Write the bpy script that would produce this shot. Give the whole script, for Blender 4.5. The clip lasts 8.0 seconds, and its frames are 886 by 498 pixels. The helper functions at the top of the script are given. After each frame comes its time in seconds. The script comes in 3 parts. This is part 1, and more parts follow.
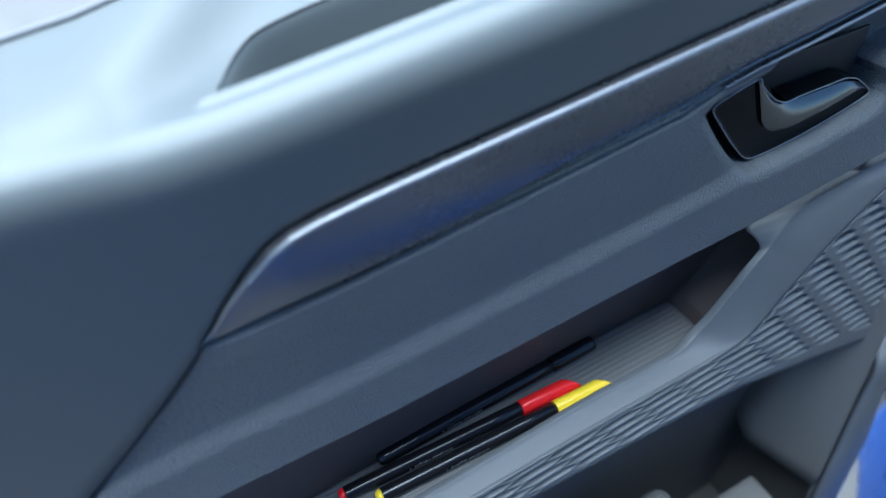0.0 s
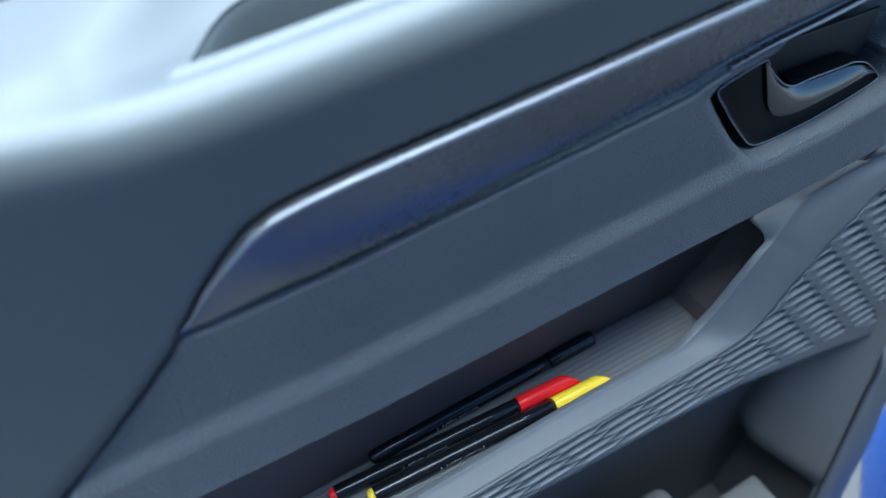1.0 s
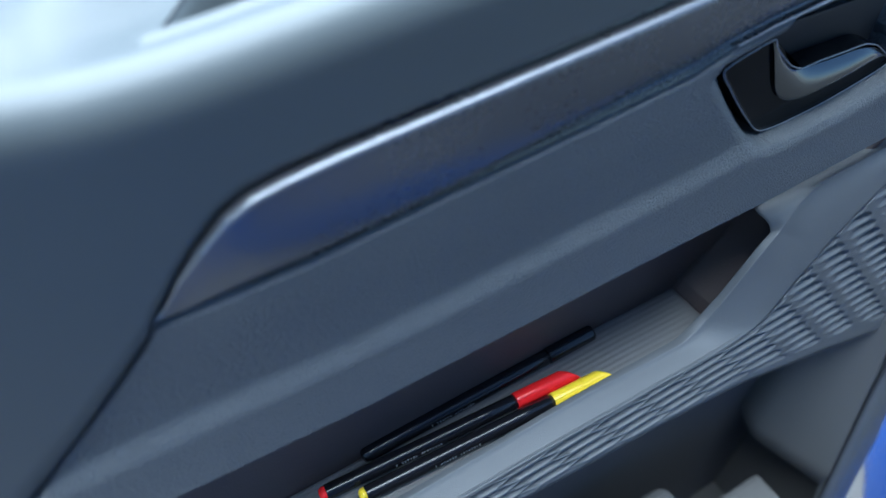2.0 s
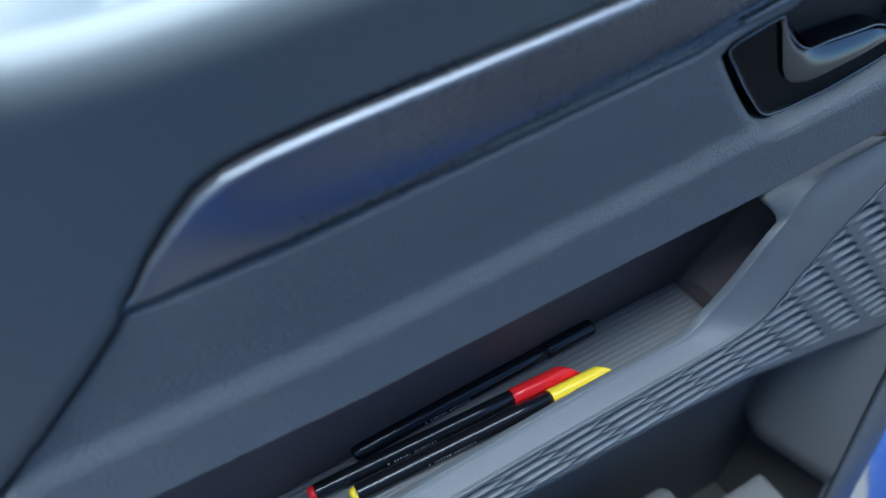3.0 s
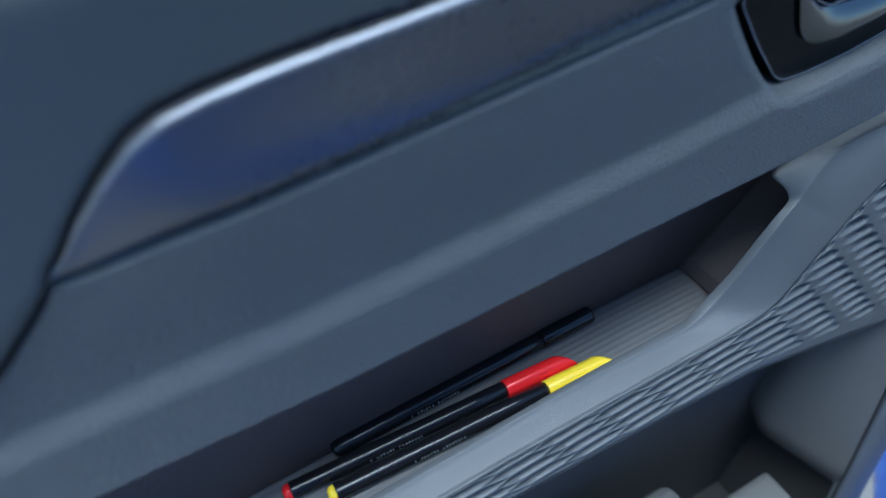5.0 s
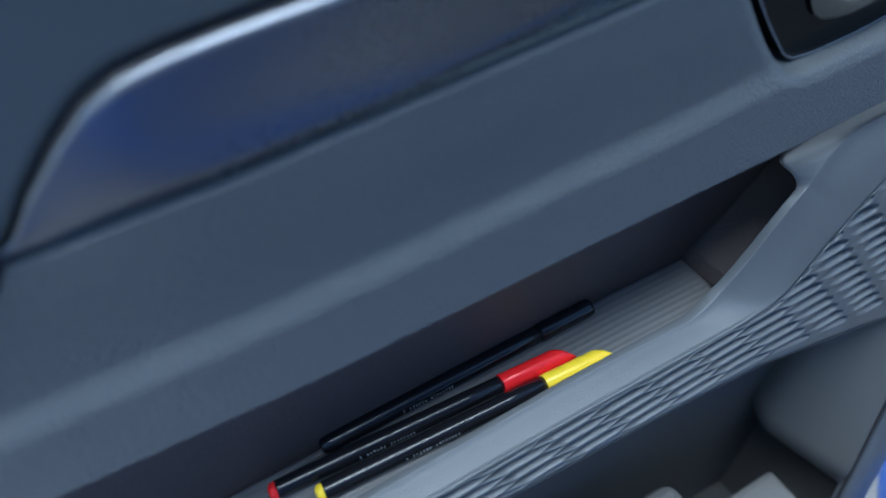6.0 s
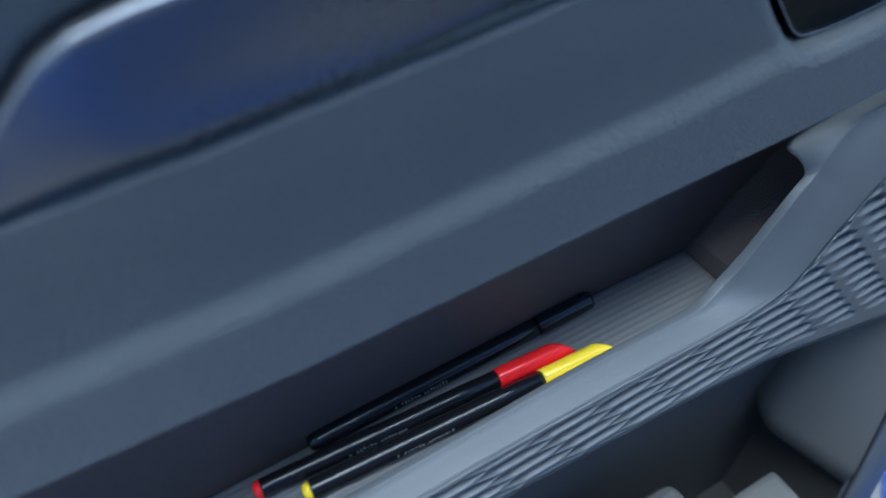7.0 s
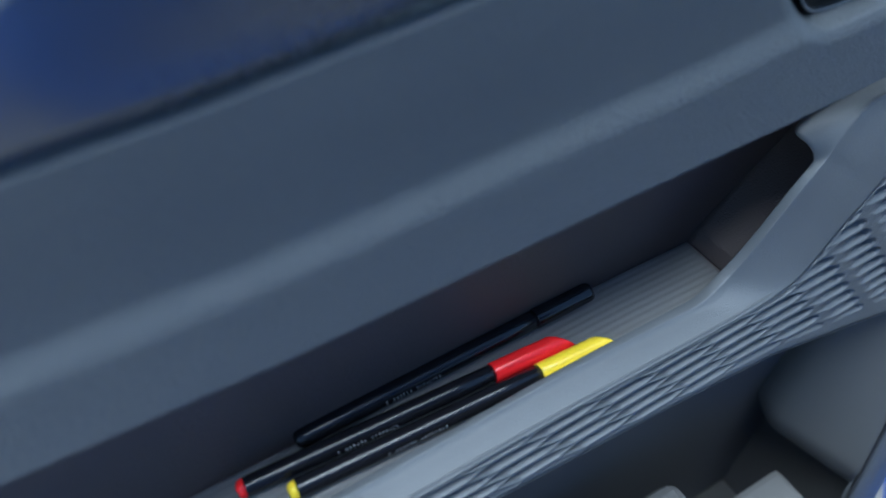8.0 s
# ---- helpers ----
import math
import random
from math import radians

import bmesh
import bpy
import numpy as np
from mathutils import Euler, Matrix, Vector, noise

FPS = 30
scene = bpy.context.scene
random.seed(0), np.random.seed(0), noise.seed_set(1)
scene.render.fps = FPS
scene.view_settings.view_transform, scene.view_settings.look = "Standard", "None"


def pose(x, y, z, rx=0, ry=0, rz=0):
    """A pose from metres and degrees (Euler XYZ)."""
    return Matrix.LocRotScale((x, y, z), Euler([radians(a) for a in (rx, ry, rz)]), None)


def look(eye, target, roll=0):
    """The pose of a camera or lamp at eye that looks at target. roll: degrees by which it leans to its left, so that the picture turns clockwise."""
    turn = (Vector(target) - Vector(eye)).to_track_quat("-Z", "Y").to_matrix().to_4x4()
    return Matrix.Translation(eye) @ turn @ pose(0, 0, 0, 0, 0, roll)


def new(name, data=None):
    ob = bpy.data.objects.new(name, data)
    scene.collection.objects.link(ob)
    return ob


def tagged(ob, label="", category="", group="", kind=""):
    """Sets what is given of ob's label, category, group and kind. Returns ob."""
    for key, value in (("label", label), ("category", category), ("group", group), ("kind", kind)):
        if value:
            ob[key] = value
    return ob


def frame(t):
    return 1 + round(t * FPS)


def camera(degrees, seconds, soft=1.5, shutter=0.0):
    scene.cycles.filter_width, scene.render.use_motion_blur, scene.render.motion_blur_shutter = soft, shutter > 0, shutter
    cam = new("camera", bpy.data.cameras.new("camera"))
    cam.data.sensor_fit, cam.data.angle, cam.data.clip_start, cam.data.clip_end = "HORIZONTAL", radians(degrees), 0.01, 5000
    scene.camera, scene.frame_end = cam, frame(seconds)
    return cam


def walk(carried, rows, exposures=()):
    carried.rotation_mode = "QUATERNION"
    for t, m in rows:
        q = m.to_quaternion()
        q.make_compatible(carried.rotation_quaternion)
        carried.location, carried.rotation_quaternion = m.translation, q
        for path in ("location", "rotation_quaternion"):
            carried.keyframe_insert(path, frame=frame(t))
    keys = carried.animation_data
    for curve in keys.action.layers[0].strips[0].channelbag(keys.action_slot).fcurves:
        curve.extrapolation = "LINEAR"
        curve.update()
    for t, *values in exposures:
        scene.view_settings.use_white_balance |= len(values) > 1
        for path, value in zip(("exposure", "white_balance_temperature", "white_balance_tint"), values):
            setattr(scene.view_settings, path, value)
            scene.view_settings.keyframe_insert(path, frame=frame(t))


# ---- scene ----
cam = camera(65.0, 8.0)
EXPOSURE, KELVIN, TINT = 1.70, 4980, 2
METRES, EYE, TILT, LEAN, TURN = 0.13, 1.20, -46.0, 0.0, -29.7
ROWS = [
    (0.0, 0.0000, 0.0000, 0.0000, 0.000, -0.000, -0.000),
    (0.5, 0.0118, 0.0473, -0.0182, 0.006, 0.006, -0.000),
    (1.0, 0.0229, 0.1007, -0.0378, -0.012, 0.006, -0.020),
    (1.5, 0.0325, 0.1500, -0.0567, -0.037, 0.012, -0.040),
    (3.0, 0.0671, 0.3033, -0.1157, -0.037, 0.037, -0.030),
    (3.5, 0.0798, 0.3520, -0.1333, -0.031, 0.037, -0.000),
    (4.0, 0.0915, 0.4039, -0.1538, -0.031, 0.049, -0.020),
    (4.5, 0.1012, 0.4536, -0.1714, -0.074, 0.037, -0.020),
    (6.0, 0.1334, 0.6115, -0.2338, -0.141, 0.074, -0.090),
    (6.5, 0.1439, 0.6600, -0.2531, -0.153, 0.098, -0.100),
    (7.0, 0.1534, 0.7123, -0.2762, -0.203, 0.166, -0.150),
    (7.5, 0.1626, 0.7623, -0.2898, -0.246, 0.068, -0.160),
    (8.0, 0.1716, 0.8152, -0.3098, -0.301, 0.061, -0.220),
]
walk(cam, [(t, pose(0, 0, EYE, TILT, LEAN, TURN) @ pose(METRES * x, METRES * y, METRES * z, 90 + pitch, roll, yaw)) for t, x, y, z, yaw, pitch, roll in ROWS],
     exposures=[(0.0, EXPOSURE, KELVIN, TINT), (8.0, EXPOSURE, KELVIN, TINT)])
cam.data.dof.use_dof = True
cam.data.dof.focus_distance = 0.365
cam.data.dof.aperture_fstop = 5.6

# ---------------------------------------------------------------- world and light
world = bpy.data.worlds.new("sky")
scene.world = world
world.use_nodes = True
wn = world.node_tree.nodes
sky = wn.new("ShaderNodeTexSky")
sky.sky_type = 'NISHITA'
sky.sun_disc = False
sky.sun_elevation = radians(74)
sky.sun_rotation = radians(-15)
wn["Background"].inputs["Strength"].default_value = 0.060
world.node_tree.links.new(sky.outputs[0], wn["Background"].inputs["Color"])
sun = new("sun", bpy.data.lights.new("sun", 'SUN'))
sun.data.energy = 5.0
sun.data.angle = radians(72)
sun.data.color = (1.0, 0.95, 0.88)
sun.matrix_world = look((-0.35, 1.2, 4.5), (0, 0.2, 1.0))

# ---------------------------------------------------------------- materials


def material(name, colour, rough=0.5, metal=0.0, spec=0.5, vary=0.15, scale=60.0, grain=0.0, grain_scale=900.0, kind="noise"):
    """Procedural surface: two scales of colour and gloss variation and a fine relief."""
    m = bpy.data.materials.new(name)
    m.use_nodes = True
    nt = m.node_tree
    n, l = nt.nodes, nt.links
    b = n["Principled BSDF"]
    b.inputs["Roughness"].default_value = rough
    b.inputs["Metallic"].default_value = metal
    b.inputs["Specular IOR Level"].default_value = spec
    tc = n.new("ShaderNodeTexCoord")
    big = n.new("ShaderNodeTexNoise")
    big.inputs["Scale"].default_value = scale * 0.25
    big.inputs["Detail"].default_value = 4
    fine = n.new("ShaderNodeTexNoise")
    fine.inputs["Scale"].default_value = scale * 8
    fine.inputs["Detail"].default_value = 3
    for node in (big, fine):
        l.new(tc.outputs["Object"], node.inputs["Vector"])
    mixn = n.new("ShaderNodeMath")
    mixn.operation = 'ADD'
    l.new(big.outputs["Fac"], mixn.inputs[0])
    soft_fine = n.new("ShaderNodeMath")
    soft_fine.operation = 'MULTIPLY_ADD'
    soft_fine.inputs[1].default_value = 0.35
    soft_fine.inputs[2].default_value = 0.325
    l.new(fine.outputs["Fac"], soft_fine.inputs[0])
    l.new(soft_fine.outputs[0], mixn.inputs[1])
    ramp = n.new("ShaderNodeMapRange")
    ramp.inputs["From Min"].default_value = 0.6
    ramp.inputs["From Max"].default_value = 1.4
    l.new(mixn.outputs[0], ramp.inputs["Value"])
    mix = n.new("ShaderNodeMix")
    mix.data_type = 'RGBA'
    mix.inputs[6].default_value = (*[c * (1 - vary) for c in colour], 1)
    mix.inputs[7].default_value = (*[min(1, c * (1 + vary)) for c in colour], 1)
    l.new(ramp.outputs[0], mix.inputs[0])
    l.new(mix.outputs[2], b.inputs["Base Color"])
    rr = n.new("ShaderNodeMapRange")
    rr.inputs["To Min"].default_value = max(0.02, rough - 0.06)
    rr.inputs["To Max"].default_value = min(1, rough + 0.06)
    l.new(ramp.outputs[0], rr.inputs["Value"])
    l.new(rr.outputs[0], b.inputs["Roughness"])
    if kind == "dimples":
        sep = n.new("ShaderNodeSeparateXYZ")
        l.new(tc.outputs["Object"], sep.inputs[0])
        waves = []
        for turn in ('ADD', 'SUBTRACT'):
            slant = n.new("ShaderNodeMath")
            slant.operation = turn
            l.new(sep.outputs["X"], slant.inputs[0])
            l.new(sep.outputs["Z"], slant.inputs[1])
            big_k = n.new("ShaderNodeMath")
            big_k.operation = 'MULTIPLY'
            big_k.inputs[1].default_value = grain_scale
            l.new(slant.outputs[0], big_k.inputs[0])
            wave = n.new("ShaderNodeMath")
            wave.operation = 'SINE'
            l.new(big_k.outputs[0], wave.inputs[0])
            waves.append(wave)
        prod = n.new("ShaderNodeMath")
        prod.operation = 'MULTIPLY'
        l.new(waves[0].outputs[0], prod.inputs[0])
        l.new(waves[1].outputs[0], prod.inputs[1])
        bump = n.new("ShaderNodeBump")
        bump.inputs["Strength"].default_value = grain
        bump.inputs["Distance"].default_value = 0.0004
        l.new(prod.outputs[0], bump.inputs["Height"])
        l.new(bump.outputs[0], b.inputs["Normal"])
    elif grain:
        bump = n.new("ShaderNodeBump")
        bump.inputs["Strength"].default_value = min(1.0, grain)
        bump.inputs["Distance"].default_value = 0.0012 if kind == "leather" else 0.0004
        if kind == "leather":
            v = n.new("ShaderNodeTexVoronoi")
            v.feature = 'SMOOTH_F1'
            v.inputs["Scale"].default_value = grain_scale
            warp = n.new("ShaderNodeTexNoise")
            warp.inputs["Scale"].default_value = grain_scale * 0.6
            add = n.new("ShaderNodeVectorMath")
            add.operation = 'MULTIPLY_ADD'
            add.inputs[1].default_value = (0.0004, 0.0004, 0.0004)
            l.new(tc.outputs["Object"], warp.inputs["Vector"])
            l.new(warp.outputs["Color"], add.inputs[0])
            l.new(tc.outputs["Object"], add.inputs[2])
            l.new(add.outputs[0], v.inputs["Vector"])
            l.new(v.outputs["Distance"], bump.inputs["Height"])
            bump.invert = True
        else:
            v = n.new("ShaderNodeTexNoise")
            v.inputs["Scale"].default_value = grain_scale
            v.inputs["Detail"].default_value = 2
            l.new(tc.outputs["Object"], v.inputs["Vector"])
            l.new(v.outputs["Fac"], bump.inputs["Height"])
        l.new(bump.outputs[0], b.inputs["Normal"])
    return m


PANEL = material("smooth_panel_plastic", (0.090, 0.100, 0.098), 0.42, spec=0.42, vary=0.05, scale=30, grain=0.15, grain_scale=1500)
PAD = material("grained_soft_plastic", (0.103, 0.111, 0.113), 0.42, spec=0.5, vary=0.06, scale=40, grain=0.7, grain_scale=1350, kind="leather")
LEDGE = material("ledge_plastic", (0.101, 0.108, 0.112), 0.43, spec=0.45, vary=0.08, scale=80, grain=0.7, grain_scale=1600)
TRAYM = material("tray_plastic", (0.088, 0.070, 0.064), 0.5, spec=0.45, vary=0.1, scale=50, grain=0.9, grain_scale=1000)
MATM = material("tray_mat_rubber", (0.128, 0.128, 0.127), 0.6, spec=0.4, vary=0.12, scale=60, grain=0.4, grain_scale=1400)
POCKETM = material("pocket_plastic", (0.104, 0.103, 0.098), 0.6, spec=0.3, vary=0.08, scale=30, grain=0.25, grain_scale=1200)
TRIM = material("satin_metallic_trim", (0.16, 0.164, 0.172), 0.28, metal=0.75, vary=0.05, scale=60, grain=0.05, grain_scale=1850, kind="dimples")
BLACK = material("gloss_black_plastic", (0.007, 0.0075, 0.008), 0.16, spec=0.07, vary=0.2, scale=60)
DARK = material("dark_backing", (0.02, 0.02, 0.021), 0.6, vary=0.2)
CHROME = material("satin_chrome", (0.17, 0.175, 0.172), 0.22, metal=1.0, vary=0.03, scale=20)
PENBLACK = material("pen_black_plastic", (0.008, 0.008, 0.010), 0.22, vary=0.2, scale=200)
PENRED = material("pen_red_plastic", (0.86, 0.016, 0.018), 0.24, vary=0.06, scale=200)
PENYEL = material("pen_yellow_plastic", (0.85, 0.62, 0.02), 0.3, vary=0.06, scale=200)
PRINT = material("silver_printing", (0.50, 0.50, 0.50), 0.5, vary=0.3, scale=900)
SILVER = material("satin_silver", (0.30, 0.31, 0.33), 0.36, metal=0.5, vary=0.05, scale=80)
BLUE = material("blue_car_paint", (0.001, 0.055, 0.29), 0.28, spec=0.15, vary=0.06)
RUBBER = material("seal_rubber", (0.03, 0.031, 0.033), 0.6, vary=0.15)
CONCRETE = material("pale_concrete", (0.155, 0.15, 0.142), 0.9, spec=0.2, vary=0.25, scale=8, grain=0.6, grain_scale=60)
GLASSY = material("dark_tinted_glass", (0.02, 0.021, 0.023), 0.2, vary=0.1)
SEAL = material("grey_seal_rubber", (0.13, 0.133, 0.138), 0.5, vary=0.1)
FABRIC = material("cabin_trim", (0.13, 0.13, 0.132), 0.8, vary=0.2, scale=30)

# ---------------------------------------------------------------- mesh helpers


def part(name, bm, mat, parent=None, label="", smooth=True):
    """Links a bmesh as one mesh object under a thing or a part."""
    bmesh.ops.recalc_face_normals(bm, faces=bm.faces) if not smooth else None
    me = bpy.data.meshes.new(name)
    bm.to_mesh(me)
    bm.free()
    me.materials.append(mat)
    if smooth:
        for p in me.polygons:
            p.use_smooth = True
    ob = new(name, me)
    if parent:
        ob.parent = parent
    if label:
        ob["label"] = label
    return ob


def sheet(us, vs, fn, flip=False, closed=False, sharp=()):
    """A grid surface through fn(u, v), with hard edges along the columns named in sharp."""
    bm = bmesh.new()
    rows = [[bm.verts.new(fn(u, v)) for v in vs] for u in us]
    last = len(us) if closed else len(us) - 1
    for i in range(last):
        a, b = rows[i], rows[(i + 1) % len(us)]
        for j in range(len(vs) - 1):
            q = (a[j], b[j], b[j + 1], a[j + 1])
            bm.faces.new(q[::-1] if flip else q)
    for j in sharp:
        for i in range(last):
            edge = bm.edges.get((rows[i][j], rows[(i + 1) % len(us)][j]))
            edge.smooth = False
    return bm


def thick(ob, t):
    """Gives a sheet its wall thickness, behind its face."""
    mod = ob.modifiers.new("thickness", 'SOLIDIFY')
    mod.thickness = t
    mod.offset = -1
    return ob


def smoothstep(a, b, x):
    t = min(1.0, max(0.0, (x - a) / (b - a)))
    return t * t * (3 - 2 * t)


def along(table, x):
    """Value at x along a short table of (x, value), held flat past its ends."""
    return float(np.interp(x, [p[0] for p in table], [p[1] for p in table]))


def spline(points, per=8):
    """A smooth curve through the given points, per pieces to each span."""
    pts = [Vector(p) for p in points]
    pts = [pts[0] * 2 - pts[1]] + pts + [pts[-1] * 2 - pts[-2]]
    out = []
    for i in range(len(pts) - 3):
        p0, p1, p2, p3 = pts[i:i + 4]
        d0, d1, d2 = [max(1e-6, (b - a).length) ** 0.5 for a, b in ((p0, p1), (p1, p2), (p2, p3))]
        m1 = (p2 - p1) + d1 * ((p1 - p0) / d0 - (p2 - p0) / (d0 + d1))
        m2 = (p2 - p1) + d1 * ((p3 - p2) / d2 - (p3 - p1) / (d1 + d2))
        for k in range(per + (i == len(pts) - 4)):
            t = k / per
            out.append(p1 * (2 * t ** 3 - 3 * t * t + 1) + m1 * (t ** 3 - 2 * t * t + t) + p2 * (3 * t * t - 2 * t ** 3) + m2 * (t ** 3 - t * t))
    return out


def steps(*runs):
    """Uneven grid lines: (from, to, spacing) runs joined."""
    out = []
    for a, b, d in runs:
        n = max(1, round((b - a) / d))
        out += [a + (b - a) * i / n for i in range(n)]
    return out + [runs[-1][1]]


def inside_distance(poly, x, z):
    """Signed distance to a closed outline, negative inside."""
    best, inside = 1e9, False
    for (ax, az), (bx, bz) in zip(poly, poly[1:] + poly[:1]):
        dx, dz = bx - ax, bz - az
        t = max(0.0, min(1.0, ((x - ax) * dx + (z - az) * dz) / (dx * dx + dz * dz + 1e-15)))
        best = min(best, math.hypot(x - ax - t * dx, z - az - t * dz))
        if (az > z) != (bz > z) and x < (bx - ax) * (z - az) / (bz - az) + ax:
            inside = not inside
    return -best if inside else best


def box(lo, hi, bevel=0.0, seg=2):
    bm = bmesh.new()
    bmesh.ops.create_cube(bm, size=1)
    for v in bm.verts:
        v.co = Vector([l + (h - l) * (c + 0.5) for l, h, c in zip(lo, hi, v.co)])
    if bevel:
        bmesh.ops.bevel(bm, geom=bm.edges[:], offset=bevel, segments=seg, affect='EDGES', profile=0.6)
    return bm


# ---------------------------------------------------------------- the ground
ground = part("ground", sheet([-60 + 6 * i for i in range(21)], [-60 + 6 * i for i in range(21)], lambda u, v: (u, v, 0.0)), CONCRETE)
tagged(ground, "pale sunlit concrete ground beside the car", "ground", kind="structure")

# ---------------------------------------------------------------- the car door
door = new("car_door")
door.location = (0.1, 0.2, 0.0)
tagged(door, "open car door with grey plastic inner panel and storage tray", "car door")


def dpart(name, bm, mat, label="", parent=None, smooth=True):
    """A part of the door, in world places."""
    ob = part(name, bm, mat, parent or door, label, smooth)
    if parent is None:
        ob.matrix_parent_inverse = Matrix.Translation((-0.1, -0.2, 0.0))
    return ob


TRIM_TOP = [(-0.002, 1.0150), (0.003, 1.0205), (0.009, 1.0290), (0.017, 1.0380), (0.026, 1.0465), (0.034, 1.0507), (0.044, 1.0530), (0.061, 1.0553), (0.137, 1.0630), (0.240, 1.0740), (0.5, 1.101)]
TRIM_LOW = [(-0.002, 1.0138), (0.009, 1.0128), (0.047, 1.0143), (0.092, 1.0195), (0.143, 1.0255), (0.205, 1.0330), (0.222, 1.0385), (0.243, 1.0425), (0.276, 1.0465), (0.3168, 1.0525), (0.5, 1.078)]
SEAM = [(-0.40, 0.60), (-0.10, 0.917), (-0.057, 0.958), (-0.048, 0.966), (-0.034, 0.979), (-0.017, 0.996), (-0.003, 1.011)]
LIP = [(-0.4, 0.918), (-0.02, 0.9215), (0.01, 0.9215), (0.06, 0.9215), (0.12, 0.9250), (0.19, 0.9295), (0.28, 0.9340), (0.395, 0.9435), (0.6, 0.96)]


def border(x):
    return along(TRIM_TOP, x) if x > -0.002 else along(SEAM + [(-0.002, 1.0150)], x)


def pushed_from_eye(bm):
    """Moves the panel away from the camera's starting point above the tray lip, most along the upper edge of the trim.
    """
    # Camera position at t = 0; points slide out along its sight lines.
    start_eye = Vector((0.0, 0.0, 1.20))
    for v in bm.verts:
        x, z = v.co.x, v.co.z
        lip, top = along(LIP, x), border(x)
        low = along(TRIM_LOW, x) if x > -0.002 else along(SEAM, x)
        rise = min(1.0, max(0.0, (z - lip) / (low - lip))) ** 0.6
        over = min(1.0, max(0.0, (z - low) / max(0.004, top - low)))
        v.co += (v.co - start_eye) * (0.016 * rise + 0.019 * over + 0.019 * smoothstep(0.04, -0.005, x) * rise * (1 - over))
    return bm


CUP = [(0.0265, 0.1750), (0.0300, 0.1815), (0.0342, 0.1895), (0.0392, 0.1975), (0.0465, 0.2055), (0.0545, 0.2100), (0.0650, 0.2125), (0.080, 0.214), (0.34, 0.218), (0.36, 0.20), (0.36, 0.184)]


CUP = [(p.x, p.y) for p in spline([Vector((x, y, 0)) for x, y in CUP], 4)]
WELL = [(0.012, 0.12), (0.020, 0.162)] + CUP[:-12] + [(0.40, 0.218), (0.40, 0.12)]


def top_z(x):
    return 1.0865 + 0.10 * max(0.0, x)


def swell(x, y):
    """The sill stands higher short of the grab recess."""
    return 0.0030 * (1 - math.tanh((x - 0.8 * (y - 0.1885) - 0.0105) / (0.014 + 0.012 * smoothstep(0.185, 0.165, y)))) + 0.007 * (1 - smoothstep(-0.006, 0.040, x - 0.8 * (y - 0.1961) - 0.0081) * smoothstep(0.160, 0.205, y)) - 0.0050




def upper_point(x, v):
    zb, zt, r = border(x), top_z(x) + swell(x, 0.168), 0.013
    yb, yf = 0.1560, 0.1550
    if v <= 0.1:
        a = v / 0.1 * math.pi / 2
        return (x, yb + 0.002 - 0.002 * math.sin(a) + 0.010 * (1 - v / 0.1) ** 2, zb + 0.0016 * (1 - math.cos(a)) + 0.0002)
    if v <= 0.35:
        t = (v - 0.1) / 0.25
        return (x, yb + (yf - yb) * t, zb + 0.0018 + (zt - r - zb - 0.0018) * t)
    if v <= 0.5:
        a = (v - 0.35) / 0.15 * math.pi / 2
        return (x, yf + r - r * math.cos(a), zt - r + r * math.sin(a))
    t = (v - 0.5) / 0.5
    y = yf + r + t * (0.061 + 0.24 * max(-0.12, min(0.05, x)))
    z = top_z(x) + swell(x, y) + 0.001 * t
    d = inside_distance(WELL, x, y)
    front = 0.1765 + 0.024 * (x - 0.0275)
    z += 0.0016 * smoothstep(0.0195, 0.0240, x) * math.exp(-((y - front + 0.0022) / 0.0024) ** 2)
    z -= 0.022 * smoothstep(0.0003, -0.009, d) * smoothstep(0.0, 0.0026, y - front)
    return (x, y, z)


V_TOP = [i / 50 for i in range(0, 25)] + [0.5 + i / 160 for i in range(81)]
thick(dpart("upper_panel", pushed_from_eye(sheet(steps((-0.40, -0.06, 0.01), (-0.06, 0.11, 0.0012), (0.11, 0.60, 0.006)), V_TOP, upper_point)), PANEL, "smooth grey upper door panel with a grab recess"), 0.003)


def accent(path, radius, seg=10):
    """A rounded bead along a path."""
    def at(i, k):
        i = int(i)
        d = (path[min(i + 1, len(path) - 1)] - path[max(i - 1, 0)]).normalized()
        n = d.cross(Vector((0, 1, 0))).normalized()
        a = 2 * math.pi * k / seg
        rad = radius(i) if callable(radius) else radius
        return path[i] + n * (rad * math.cos(a)) + Vector((0, 1, 0)) * (rad * math.sin(a))
    return sheet(range(len(path)), range(seg + 1), at)


recess_seam = [Vector((x, y, top_z(x) + swell(x, y) + 0.0006)) for x, y in CUP[2:-10]]
dpart("recess_seam", pushed_from_eye(accent(recess_seam, 0.00055)), RUBBER, "fine dark seam round the grab recess")


